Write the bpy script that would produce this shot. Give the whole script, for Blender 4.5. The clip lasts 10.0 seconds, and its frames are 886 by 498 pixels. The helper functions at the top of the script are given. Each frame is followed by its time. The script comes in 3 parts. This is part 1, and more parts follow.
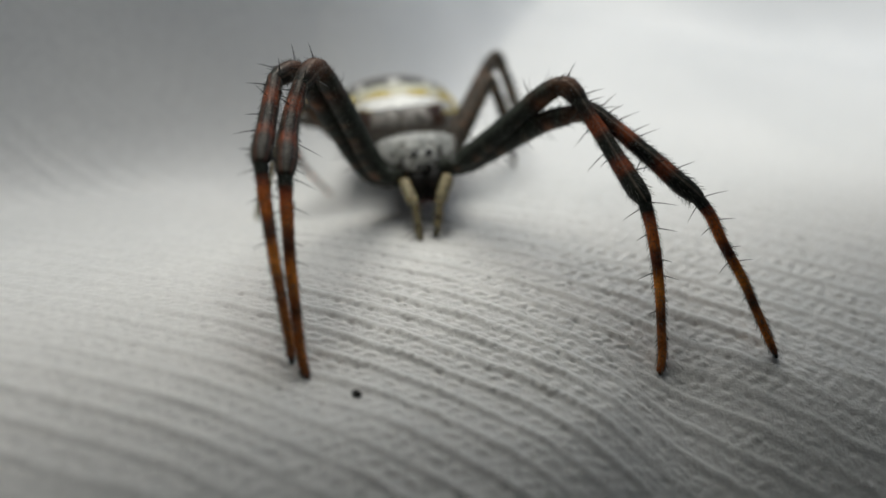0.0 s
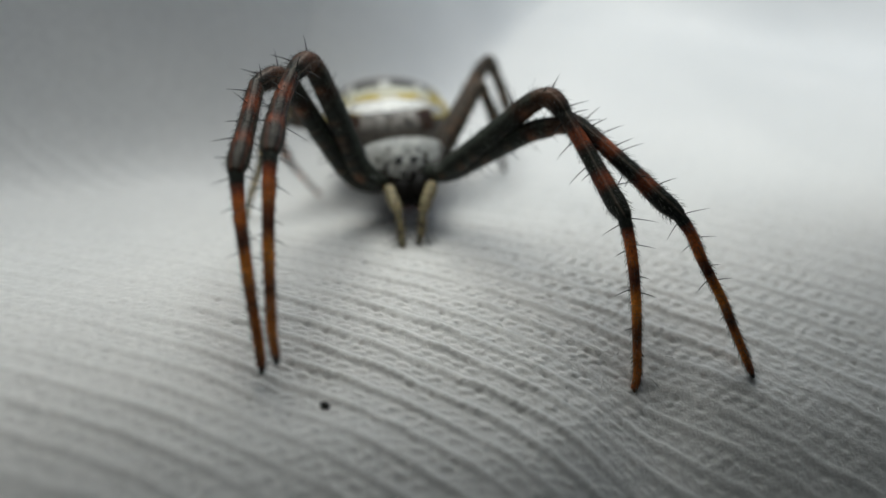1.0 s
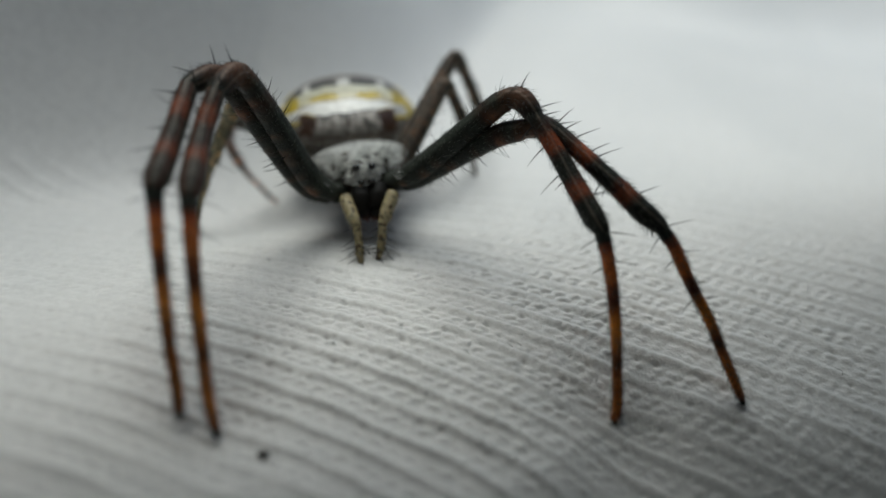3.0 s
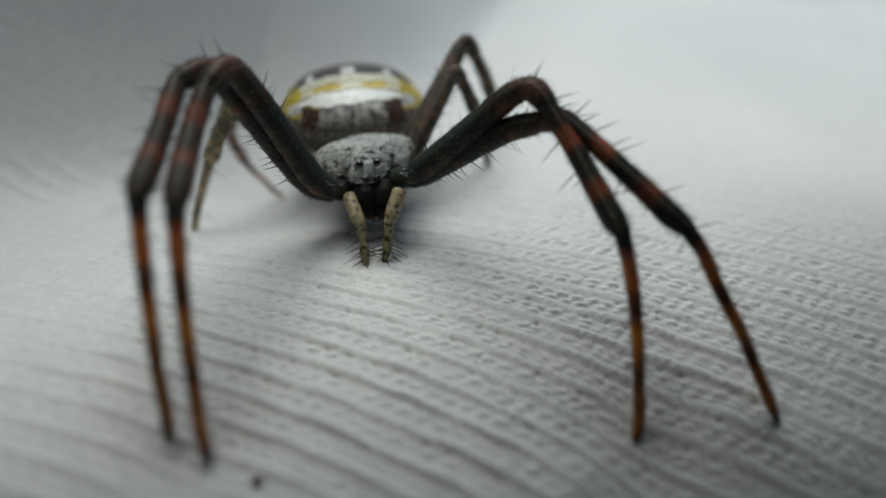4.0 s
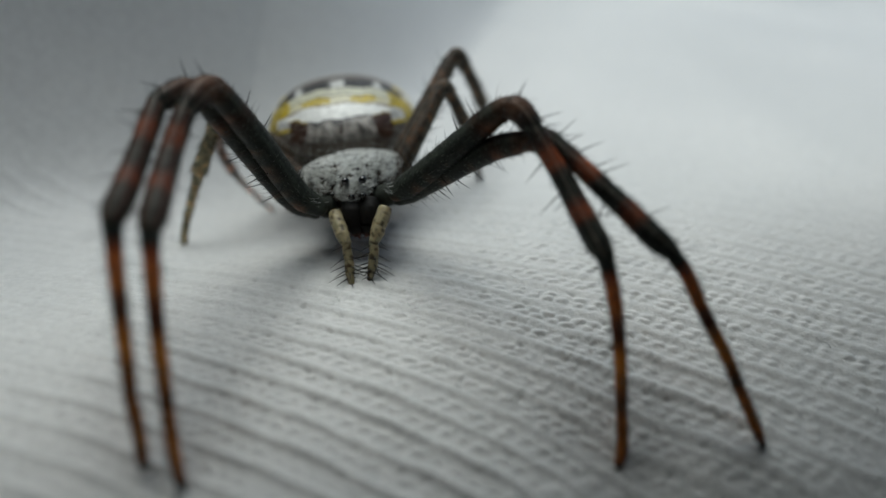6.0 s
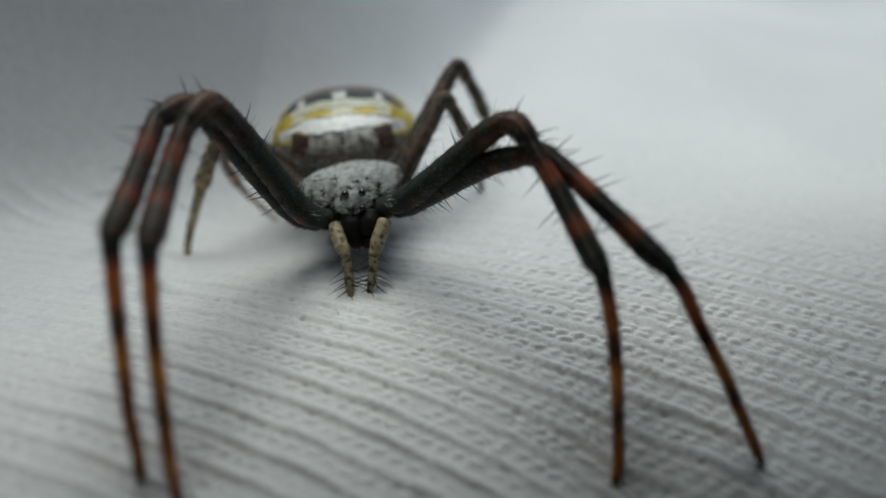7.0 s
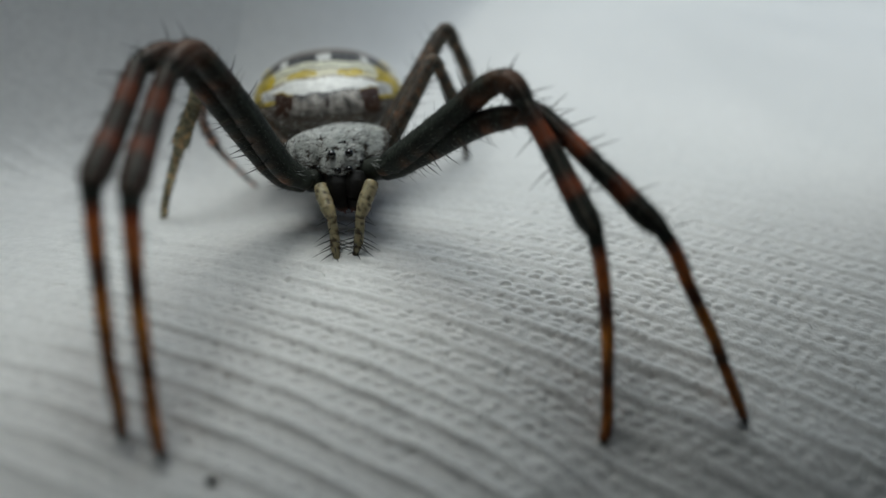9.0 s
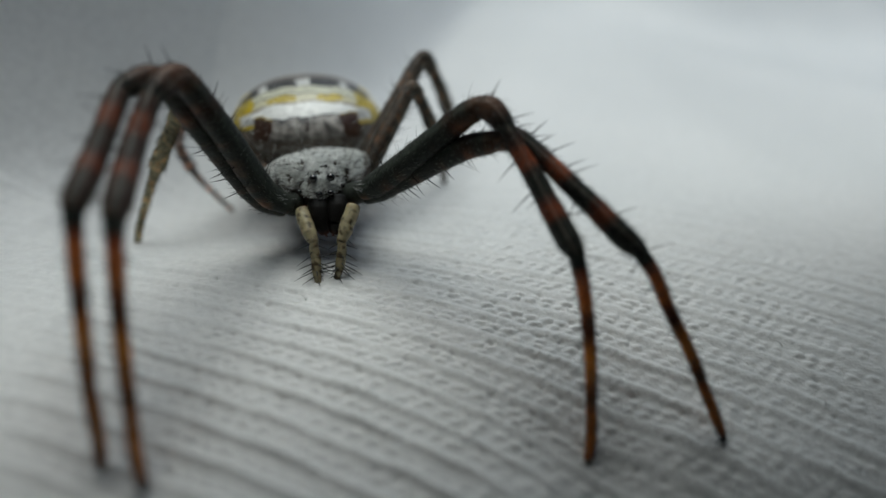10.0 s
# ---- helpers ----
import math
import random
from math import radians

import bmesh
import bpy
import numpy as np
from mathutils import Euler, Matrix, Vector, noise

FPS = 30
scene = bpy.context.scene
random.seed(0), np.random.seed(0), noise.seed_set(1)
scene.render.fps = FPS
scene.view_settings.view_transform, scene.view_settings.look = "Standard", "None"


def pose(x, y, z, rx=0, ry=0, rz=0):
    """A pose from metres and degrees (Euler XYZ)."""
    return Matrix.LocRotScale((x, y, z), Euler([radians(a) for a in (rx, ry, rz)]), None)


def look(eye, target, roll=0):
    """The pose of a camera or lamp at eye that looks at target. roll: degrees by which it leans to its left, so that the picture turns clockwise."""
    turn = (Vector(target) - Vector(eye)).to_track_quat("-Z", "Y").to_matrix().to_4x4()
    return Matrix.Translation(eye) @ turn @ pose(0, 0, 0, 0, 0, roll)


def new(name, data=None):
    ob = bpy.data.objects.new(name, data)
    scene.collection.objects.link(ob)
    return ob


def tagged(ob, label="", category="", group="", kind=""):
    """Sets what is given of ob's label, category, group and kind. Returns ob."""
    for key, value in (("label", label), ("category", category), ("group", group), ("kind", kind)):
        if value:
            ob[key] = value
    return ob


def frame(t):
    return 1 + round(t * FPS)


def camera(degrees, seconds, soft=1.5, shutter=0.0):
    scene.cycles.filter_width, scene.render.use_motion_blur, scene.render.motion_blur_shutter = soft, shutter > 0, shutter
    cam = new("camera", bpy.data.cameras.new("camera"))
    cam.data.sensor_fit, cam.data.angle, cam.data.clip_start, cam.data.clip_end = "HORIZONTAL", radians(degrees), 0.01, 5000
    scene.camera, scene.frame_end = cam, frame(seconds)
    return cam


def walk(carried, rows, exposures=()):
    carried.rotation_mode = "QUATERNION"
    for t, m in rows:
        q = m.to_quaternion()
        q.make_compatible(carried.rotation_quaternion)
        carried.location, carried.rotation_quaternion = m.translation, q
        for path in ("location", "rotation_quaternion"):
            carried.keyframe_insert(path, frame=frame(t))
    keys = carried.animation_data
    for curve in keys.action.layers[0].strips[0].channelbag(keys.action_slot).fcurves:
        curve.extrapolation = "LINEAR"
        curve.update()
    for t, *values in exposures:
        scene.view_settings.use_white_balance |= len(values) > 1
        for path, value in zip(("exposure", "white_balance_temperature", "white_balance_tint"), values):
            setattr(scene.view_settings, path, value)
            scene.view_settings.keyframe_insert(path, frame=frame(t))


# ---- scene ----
MM = 0.001          # all sizes below are in millimetres
cam = camera(72.75, 10.0, soft=1.5)
cam.data.dof.use_dof = True
cam.data.dof.focus_distance = 0.028
cam.data.dof.aperture_fstop = 16.0
ROWS = [  # t, x, y, z in mm, yaw, pitch, roll in degrees
    (0, 1.13, -32.48, 17.48, -0.81, -31.03, 7.40),
    (0.5, 1.56, -32.14, 17.69, 0.44, -31.54, 7.30),
    (1, 2.47, -31.82, 18.46, 0.02, -32.07, 8.41),
    (1.5, 2.72, -30.83, 18.15, -1.96, -31.15, 9.51),
    (2, 2.85, -30.44, 18.17, -1.97, -31.86, 9.50),
    (2.5, 3.44, -29.41, 18.26, -3.15, -31.03, 9.58),
    (3, 3.39, -28.69, 17.94, -1.91, -32.41, 8.67),
    (3.2, 3.29, -28.73, 18.00, -1.28, -33.18, 7.83),
    (4.3, 3.94, -26.08, 17.91, 0.74, -34.78, 6.90),
    (4.5, 3.91, -26.34, 18.08, 1.27, -34.72, 6.56),
    (5, 4.14, -26.25, 18.08, 1.42, -35.08, 6.41),
    (5.5, 4.15, -25.63, 17.93, 1.08, -36.05, 6.69),
    (5.7, 4.34, -25.80, 18.16, 0.59, -35.20, 6.97),
    (6.8, 5.29, -25.49, 19.21, 2.24, -34.60, 6.12),
    (7, 5.19, -25.45, 19.18, 2.10, -34.85, 6.19),
    (7.5, 5.17, -25.64, 19.23, 2.52, -34.60, 6.18),
    (8, 5.35, -25.53, 19.13, 2.45, -34.93, 5.75),
    (8.2, 5.03, -24.77, 18.60, 0.88, -37.63, 6.04),
    (8.5, 4.70, -25.42, 19.20, -0.64, -34.65, 8.35),
    (9, 4.53, -25.89, 17.93, -1.47, -35.62, 9.08),
    (9.5, 4.24, -26.09, 16.78, -3.36, -34.77, 10.17),
    (10, 3.86, -26.13, 17.93, -4.68, -32.84, 10.57),
]


def camera_pose(x, y, z, yaw, pitch, roll):
    return pose(x * MM, y * MM, z * MM, 0, 0, yaw) @ pose(0, 0, 0, 90 + pitch) @ pose(0, 0, 0, 0, 0, roll)


walk(cam, [(r[0], camera_pose(*r[1:])) for r in ROWS], [(0.0, -0.05, 6450, 7), (1.0, -0.07, 6250, 5), (2.5, -0.2, 6250, 4), (5.0, -0.34, 6100, 3), (10.0, -0.38, 6050, 3)])

# ---- light: soft overcast daylight ----
world = bpy.data.worlds.new("overcast")
scene.world = world
world.use_nodes = True
wn = world.node_tree.nodes
sky = wn.new("ShaderNodeTexSky")
sky.sky_type, sky.sun_disc = "NISHITA", False
sky.sun_elevation, sky.sun_rotation = radians(66), radians(-40)
sky.air_density, sky.dust_density = 1.0, 4.5
world.node_tree.links.new(sky.outputs[0], wn["Background"].inputs[0])
wn["Background"].inputs[1].default_value = 0.1
sun = new("sun", bpy.data.lights.new("sun", "SUN"))
sun.data.energy, sun.data.angle, sun.data.color = 2.7, radians(60), (0.99, 1.0, 0.96)
sun.matrix_world = look((-0.026, 0.031, 0.09), (0, 0, 0))


# ---- materials ----
def material(name):
    m = bpy.data.materials.new(name)
    m.use_nodes = True
    t = m.node_tree
    return m, t, t.nodes["Principled BSDF"]


def node(t, kind, **values):
    n = t.nodes.new(kind)
    for k, v in values.items():
        n.inputs[k.replace("_", " ")].default_value = v
    return n


def coat(name, rough=0.5, grain=900.0, grain_depth=0.25, bump=0.02, spec=0.4, sub=0.0, streak=(1, 1, 1), fleck=0.0):
    """Coloured by the mesh's own pattern, mottled at two scales, with a fine relief."""
    m, t, b = material(name)
    L = t.links.new
    col = t.nodes.new("ShaderNodeVertexColor")
    col.layer_name = "pattern"
    co = t.nodes.new("ShaderNodeTexCoord")
    mp = node(t, "ShaderNodeMapping", Scale=streak)
    L(co.outputs["Object"], mp.inputs["Vector"])
    n1 = node(t, "ShaderNodeTexNoise", Scale=grain, Detail=6.0, Roughness=0.65)
    n2 = node(t, "ShaderNodeTexNoise", Scale=grain * 5, Detail=3.0, Roughness=0.6)
    for n in (n1, n2):
        L(mp.outputs[0], n.inputs["Vector"])
    mix = node(t, "ShaderNodeMath")
    mix.operation = "ADD"
    L(n1.outputs[0], mix.inputs[0]), L(n2.outputs[0], mix.inputs[1])
    rng = node(t, "ShaderNodeMapRange", From_Min=0.6, From_Max=1.4, To_Min=1 - grain_depth, To_Max=1 + grain_depth)
    L(mix.outputs[0], rng.inputs["Value"])
    mul = t.nodes.new("ShaderNodeVectorMath")
    mul.operation = "SCALE"
    L(col.outputs["Color"], mul.inputs[0]), L(rng.outputs[0], mul.inputs["Scale"])
    if fleck:                                   # small dark flecks
        n3 = node(t, "ShaderNodeTexNoise", Scale=fleck, Detail=3.0, Roughness=0.55)
        L(mp.outputs[0], n3.inputs["Vector"])
        cut = node(t, "ShaderNodeMapRange", From_Min=0.53, From_Max=0.6, To_Min=1.0, To_Max=0.07)
        L(n3.outputs[0], cut.inputs["Value"])
        mul2 = t.nodes.new("ShaderNodeVectorMath")
        mul2.operation = "SCALE"
        L(mul.outputs[0], mul2.inputs[0]), L(cut.outputs[0], mul2.inputs["Scale"])
        mul = mul2
    L(mul.outputs[0], b.inputs["Base Color"])
    bp = node(t, "ShaderNodeBump", Strength=0.6, Distance=bump * MM)
    L(n2.outputs[0], bp.inputs["Height"]), L(bp.outputs[0], b.inputs["Normal"])
    b.inputs["Roughness"].default_value = rough
    b.inputs["Specular IOR Level"].default_value = spec
    if sub:
        b.inputs["Subsurface Weight"].default_value = sub
        b.inputs["Subsurface Scale"].default_value = 0.3 * MM
        b.inputs["Subsurface Radius"].default_value = (1, 0.6, 0.3)
    return m


def plain(name, colour, rough=0.4, spec=0.5):
    m, t, b = material(name)
    n = node(t, "ShaderNodeTexNoise", Scale=1500.0, Detail=4.0)
    r = node(t, "ShaderNodeMapRange", To_Min=0.7, To_Max=1.3)
    t.links.new(n.outputs[0], r.inputs["Value"])
    mul = t.nodes.new("ShaderNodeVectorMath")
    mul.operation = "SCALE"
    mul.inputs[0].default_value = colour[:3]
    t.links.new(r.outputs[0], mul.inputs["Scale"])
    t.links.new(mul.outputs[0], b.inputs["Base Color"])
    b.inputs["Roughness"].default_value, b.inputs["Specular IOR Level"].default_value = rough, spec
    return m


LEG = coat("leg_cuticle", 0.5, 1400.0, 0.6, 0.05, 0.17)
CARAPACE = coat("carapace_hair", 0.6, 1100.0, 0.3, 0.06, 0.35, 0.0, (1.0, 0.5, 1.0), 2600.0)
ABDOMEN = coat("abdomen_skin", 0.28, 700.0, 0.3, 0.14, 0.6)
PALP = coat("palp_skin", 0.5, 1500.0, 0.3, 0.02, 0.4, 0.35)
BRISTLE = plain("black_bristle", (0.010, 0.011, 0.010), 0.4)
WHITE_HAIR = plain("white_hair", (0.93, 0.94, 0.9), 0.25, 0.9)
GREY_HAIR = plain("grey_hair", (0.11, 0.117, 0.09), 0.5)
EYE_GLASS = plain("black_eye", (0.006, 0.005, 0.005), 0.08, 0.8)
FIBRE = plain("cotton_fibre", (0.82, 0.82, 0.8), 0.8, 0.2)
SPECK = plain("dark_grit", (0.02, 0.018, 0.016), 0.7)


def cloth_material():
    m, t, b = material("white_knit_cotton")
    L = t.links.new
    co = t.nodes.new("ShaderNodeTexCoord")
    n1 = node(t, "ShaderNodeTexNoise", Scale=45.0, Detail=4.0)
    n2 = node(t, "ShaderNodeTexNoise", Scale=2400.0, Detail=6.0, Roughness=0.7)
    n3 = node(t, "ShaderNodeTexNoise", Scale=7000.0, Detail=4.0, Roughness=0.7)
    for n in (n1, n2, n3):
        L(co.outputs["Object"], n.inputs["Vector"])
    r = t.nodes.new("ShaderNodeValToRGB")
    r.color_ramp.elements[0].position, r.color_ramp.elements[0].color = 0.3, (0.64, 0.65, 0.64, 1)
    r.color_ramp.elements[1].position, r.color_ramp.elements[1].color = 0.7, (0.76, 0.76, 0.74, 1)
    L(n1.outputs[0], r.inputs[0])
    g = node(t, "ShaderNodeMapRange", From_Min=0.25, From_Max=0.75, To_Min=0.86, To_Max=1.1)
    L(n2.outputs[0], g.inputs["Value"])
    mul = t.nodes.new("ShaderNodeVectorMath")
    mul.operation = "SCALE"
    L(r.outputs[0], mul.inputs[0]), L(g.outputs[0], mul.inputs["Scale"])
    L(mul.outputs[0], b.inputs["Base Color"])
    add = node(t, "ShaderNodeMath")
    add.operation = "ADD"
    L(n2.outputs[0], add.inputs[0]), L(n3.outputs[0], add.inputs[1])
    bp = node(t, "ShaderNodeBump", Strength=0.7, Distance=0.05 * MM)
    L(add.outputs[0], bp.inputs["Height"]), L(bp.outputs[0], b.inputs["Normal"])
    b.inputs["Roughness"].default_value = 0.5
    b.inputs["Sheen Weight"].default_value = 0.3
    b.inputs["Specular IOR Level"].default_value = 0.45
    return m


CLOTH = cloth_material()
SHADE_SLAB = plain("grey_shade_slab", (0.12, 0.12, 0.122), 0.6, 0.3)


# ---- mesh helpers ----
def mesh_object(name, verts, faces, mat, colours=None, parent=None, smooth=True, origin=(0, 0, 0)):
    """One mesh, from points in millimetres."""
    me = bpy.data.meshes.new(name)
    v = (np.asarray(verts, float) - np.asarray(origin, float)) * MM
    me.from_pydata(v.tolist(), [], faces)
    me.materials.append(mat)
    if colours is not None:
        a = me.color_attributes.new("pattern", "FLOAT_COLOR", "POINT")
        c = np.ones((len(v), 4))
        c[:, :3] = colours
        a.data.foreach_set("color", c.ravel())
    if smooth:
        me.polygons.foreach_set("use_smooth", [True] * len(me.polygons))
    me.update()
    ob = new(name, me)
    ob.location = Vector(origin) * MM
    if parent:
        ob.parent = parent
        ob.location = Vector(origin) * MM - parent.location
    return ob


def smooth_line(points, n):
    """n points on a smooth curve through the given ones."""
    p = np.asarray(points, float)
    if len(p) == 2:
        s = np.linspace(0, 1, n)[:, None]
        return p[0] * (1 - s) + p[1] * s
    d = np.r_[0, np.cumsum(np.linalg.norm(np.diff(p, axis=0), axis=1))]
    q = np.vstack([2 * p[0] - p[1], p, 2 * p[-1] - p[-2]])
    out = []
    for s in np.linspace(0, d[-1], n):
        i = min(np.searchsorted(d, s, "right") - 1, len(p) - 2)
        u = (s - d[i]) / (d[i + 1] - d[i])
        a, b, c, e = q[i], q[i + 1], q[i + 2], q[i + 3]
        out.append(0.5 * (2 * b + (c - a) * u + (2 * a - 5 * b + 4 * c - e) * u**2 + (3 * b - a - 3 * c + e) * u**3))
    return np.array(out)


def frames_along(line):
    """Tangent and two crosswise directions at each point of a line."""
    t = np.gradient(line, axis=0)
    t /= np.linalg.norm(t, axis=1)[:, None]
    up = np.array([0.13, 0.21, 1.0])
    a = np.cross(t, up)
    bad = np.linalg.norm(a, axis=1) < 0.15
    a[bad] = np.cross(t[bad], (0.0, 1.0, 0.1))
    a /= np.linalg.norm(a, axis=1)[:, None]
    return t, a, np.cross(a, t)


def tube(line, radii, sides=14, flat=1.0, wobble=0.0):
    """Points and faces of a closed tube along a line."""
    t, a, b = frames_along(line)
    n = len(line)
    ang = np.linspace(0, 2 * np.pi, sides, endpoint=False)
    r = np.asarray(radii, float)[:, None]
    if wobble:
        r = r * (1 + wobble * np.random.uniform(-1, 1, (n, sides)))
    v = line[:, None] + r[..., None] * (np.cos(ang)[None, :, None] * a[:, None] + flat * np.sin(ang)[None, :, None] * b[:, None])
    v = v.reshape(-1, 3)
    f = [(i * sides + j, i * sides + (j + 1) % sides, (i + 1) * sides + (j + 1) % sides, (i + 1) * sides + j) for i in range(n - 1) for j in range(sides)]
    f += [tuple(range(sides))[::-1], tuple((n - 1) * sides + j for j in range(sides))]
    return v, f


def spikes(items, sides=3):
    """Many thin tapered hairs in one mesh: (root, tip, radius, bend)."""
    v, f = [], []
    for root, tip, rad, bend in items:
        root, tip = np.asarray(root, float), np.asarray(tip, float)
        line = smooth_line([root, (root + tip) / 2 + np.asarray(bend, float), tip], 5)
        pv, pf = tube(line, rad * np.array([1.0, 0.9, 0.7, 0.45, 0.12]), sides)
        o = len(v)
        v += pv.tolist()
        f += [tuple(i + o for i in q) for q in pf]
    return v, f


# ---- the cloth ----
def ease(t):
    t = np.clip(t, 0, 1)
    return t * t * (3 - 2 * t)


def cloth_base(x, y):
    """Height of the draped cloth without its knit, in mm."""
    u, v = np.tanh(x / 20), np.tanh((y + 6) / 16)
    z = 0.337 + 1.031 * u + 0.185 * v - 0.7 * u * u + 3.832 * u * v - 1.416 * v * v
    z = z - 0.75 * np.exp(-((x - 12.6) ** 2 + (y + 11.6) ** 2) / 9.0)
    z = z - 0.35 * np.exp(-((x + 3.3) ** 2 + (y + 14.6) ** 2) / 5.0)
    z = z - 2.0 * np.exp(-((x + 9.5) / 5) ** 2 - ((y - 5) / 5) ** 2)
    # it falls away to the left, more steeply further back, and towards the viewer
    left = np.maximum(-x - 10, 0)
    z = z - 2.5 * (1 - np.exp(-(left / 30) ** 1.6))
    z = z - 14 * (1 - 0.4 * ease((5 - x) / 15)) * (1 - np.exp(-((np.maximum(-y - 16 + 6 * ease((x - 5) / 9), 0)) / 22) ** 1.5))
    # a tall fold stands behind to the left, long soft ones to the right
    foot = 7.0 + 0.5 * np.minimum(x + 11, 0)
    tall = 40 * ease((y - foot) / 27) * ease((-2 + 0.22 * y - x) / 24)
    fold = 2.5 * np.exp(-((y - 46 + 0.25 * x) / 16) ** 2) + 28 * ease((y - 58 - 0.2 * x) / 55)
    back = ease((y - 14) / 50)
    return z + tall + back * (fold * ease((x + 10) / 45) + 1.2 * np.sin(0.05 * x + 0.03 * y))


STITCH = 0.92       # length of one stitch along a rib, in mm


def rib_phase(x, y):
    """Counts the ribs across the cloth: whole numbers lie on their crests, growing towards the viewer."""
    u, v = np.tanh(x / 18), np.tanh((y + 8) / 14)
    return (-7.394 - 0.1997 * x - 0.8288 * y - 1.006 * u * u + 1.96 * u * v - 0.529 * v * v
            + 0.883 * u ** 3 + 2.289 * u * u * v + 0.129 * u * v * v - 0.906 * v ** 3)


def soft_noise(x, y, size, seed):
    """Smooth random field between -1 and 1, with lumps of about the given size."""
    g = np.random.default_rng(seed).uniform(-1, 1, (128, 128))
    u, v = x / size, y / size
    i, j = np.floor(u).astype(int), np.floor(v).astype(int)
    a, b = ease(u - i), ease(v - j)
    i0, j0, i1, j1 = i % 128, j % 128, (i + 1) % 128, (j + 1) % 128
    return (g[i0, j0] * (1 - a) + g[i1, j0] * a) * (1 - b) + (g[i0, j1] * (1 - a) + g[i1, j1] * a) * b


def hashed(a, b):
    """Random number from 0 to 1 for each pair of whole numbers."""
    h = np.sin(a * 78.233 + b * 37.719) * 9631.7
    return h - np.floor(h)


def knit(x, y):
    """Relief of the worn rib knit: narrow raised cords, two rows of flat loops between them, small holes at the foot of each cord."""
    r = rib_phase(x, y) + 0.07 * soft_noise(x, y, 2.6, 1) + 0.05 * soft_noise(x, y, 0.8, 2) + 0.5
    k = np.floor(r)
    c = r - k - 0.5
    s = 0.96 * x - 0.26 * y + 0.16 * soft_noise(x, y, 1.3, 3)
    jit = hashed(k, 0.0 * k)
    # the cord: a rounded ridge of slanting strands, fading out here and there
    worn = np.clip(0.85 + 0.45 * soft_noise(x, y, 3.4, 4) + 0.3 * soft_noise(x, y, 1.0, 5), 0.15, 1.3)
    strand = 0.93 + 0.07 * np.sin(2 * np.pi * (s / (STITCH * 0.5) + jit + 1.6 * c) + 1.5 * soft_noise(x, y, 0.9, 8))
    cord = np.exp(-(np.abs(c + 0.04) / np.where(c > -0.04, 0.2, 0.14)) ** 2.4) * strand * worn
    # loops between the cords
    loops = 0.0 * x
    for row, at in enumerate((0.42, 0.68)):
        d = np.mod(c + 0.5, 1.0) - 0.5
        d = np.where(d < 0, d + 1.0, d) - at
        side = np.floor(r - 0.5)
        q = s / (STITCH * 0.78) + 0.5 * (row % 2) + 0.35 * hashed(side, row + 3.0)
        n = np.floor(q)
        size = hashed(n, side * 3 + row)
        q = q - n - 0.5 + 0.25 * (hashed(n + 7, side + row) - 0.5)
        loops = np.maximum(loops, np.exp(-(np.abs(q) / (0.26 + 0.16 * size)) ** 3 - (np.abs(d + 0.12 * q) / 0.115) ** 2.6) * (0.4 + 0.75 * size))
    # holes at the foot of the cord
    q = s / STITCH + jit
    n = np.floor(q)
    deep = hashed(n + 31, k)
    q = q - n - 0.5 + 0.3 * (deep - 0.5)
    hole = np.exp(-(q / 0.16) ** 2 - ((c - 0.25) / 0.075) ** 2) * np.clip(1.8 * deep - 0.7, 0, 1)
    calm = (1 - 0.35 * ease((x - 10) / 11)) * (1 - 0.75 * ease((y - 3) / 9)) * (1 - 0.5 * ease((-1 - x) / 10)) * (0.72 + 0.28 * ease((-2.5 - y + 0.3 * x) / 6)) * (1 - 0.4 * ease((x - 6) / 6) * ease((-8 - y) / 5)) * (1 - 0.4 * ease((-12 - y) / 5))
    fluff = 0.013 * soft_noise(x, y, 0.36, 6) + 0.011 * soft_noise(x, y, 0.17, 7)
    flat = ease((y + 8) / 4) * ease((x - 2) / 6)              # where the loops stand as high as the cords
    return calm * ((0.185 - 0.05 * flat) * cord + (0.1 + 0.055 * flat) * loops * np.clip(1.15 - 0.3 * worn, 0.6, 1.1) - 0.13 * hole) + fluff


def stretch(n, near, far):
    """Grid lines: dense in the middle, wide apart far out."""
    u = np.linspace(-1, 1, n)
    return near * u + (far - near) * np.abs(u) ** 15 * np.sign(u)


def make_cloth():
    xs = 5.0 + stretch(1020, 27, 620)
    ys = -7.0 + stretch(680, 19, 620)
    gx, gy = np.meshgrid(xs, ys)
    inside = np.clip((42 - np.abs(gx - 5)) / 14, 0, 1) * np.clip((30 - np.abs(gy + 7)) / 10, 0, 1)
    rng = np.random.default_rng(3)
    z = cloth_base(gx, gy) + inside * (knit(gx, gy) + rng.normal(0, 0.006, gx.shape))
    v = np.stack([gx, gy, z], -1).reshape(-1, 3)
    ny, nx = gx.shape
    i = np.arange(ny * nx).reshape(ny, nx)
    f = np.stack([i[:-1, :-1], i[:-1, 1:], i[1:, 1:], i[1:, :-1]], -1).reshape(-1, 4)
    me = bpy.data.meshes.new("cloth")
    me.vertices.add(len(v)), me.loops.add(f.size), me.polygons.add(len(f))
    me.vertices.foreach_set("co", (v * MM).ravel())
    me.loops.foreach_set("vertex_index", f.ravel())
    me.polygons.foreach_set("loop_start", np.arange(0, f.size, 4))
    me.polygons.foreach_set("loop_total", np.full(len(f), 4))
    me.polygons.foreach_set("use_smooth", np.ones(len(f), bool))
    me.update(calc_edges=True)
    me.materials.append(CLOTH)
    return tagged(new("ground", me), "white ribbed knit cotton cloth, softly draped in folds", "cloth", kind="structure")


make_cloth()


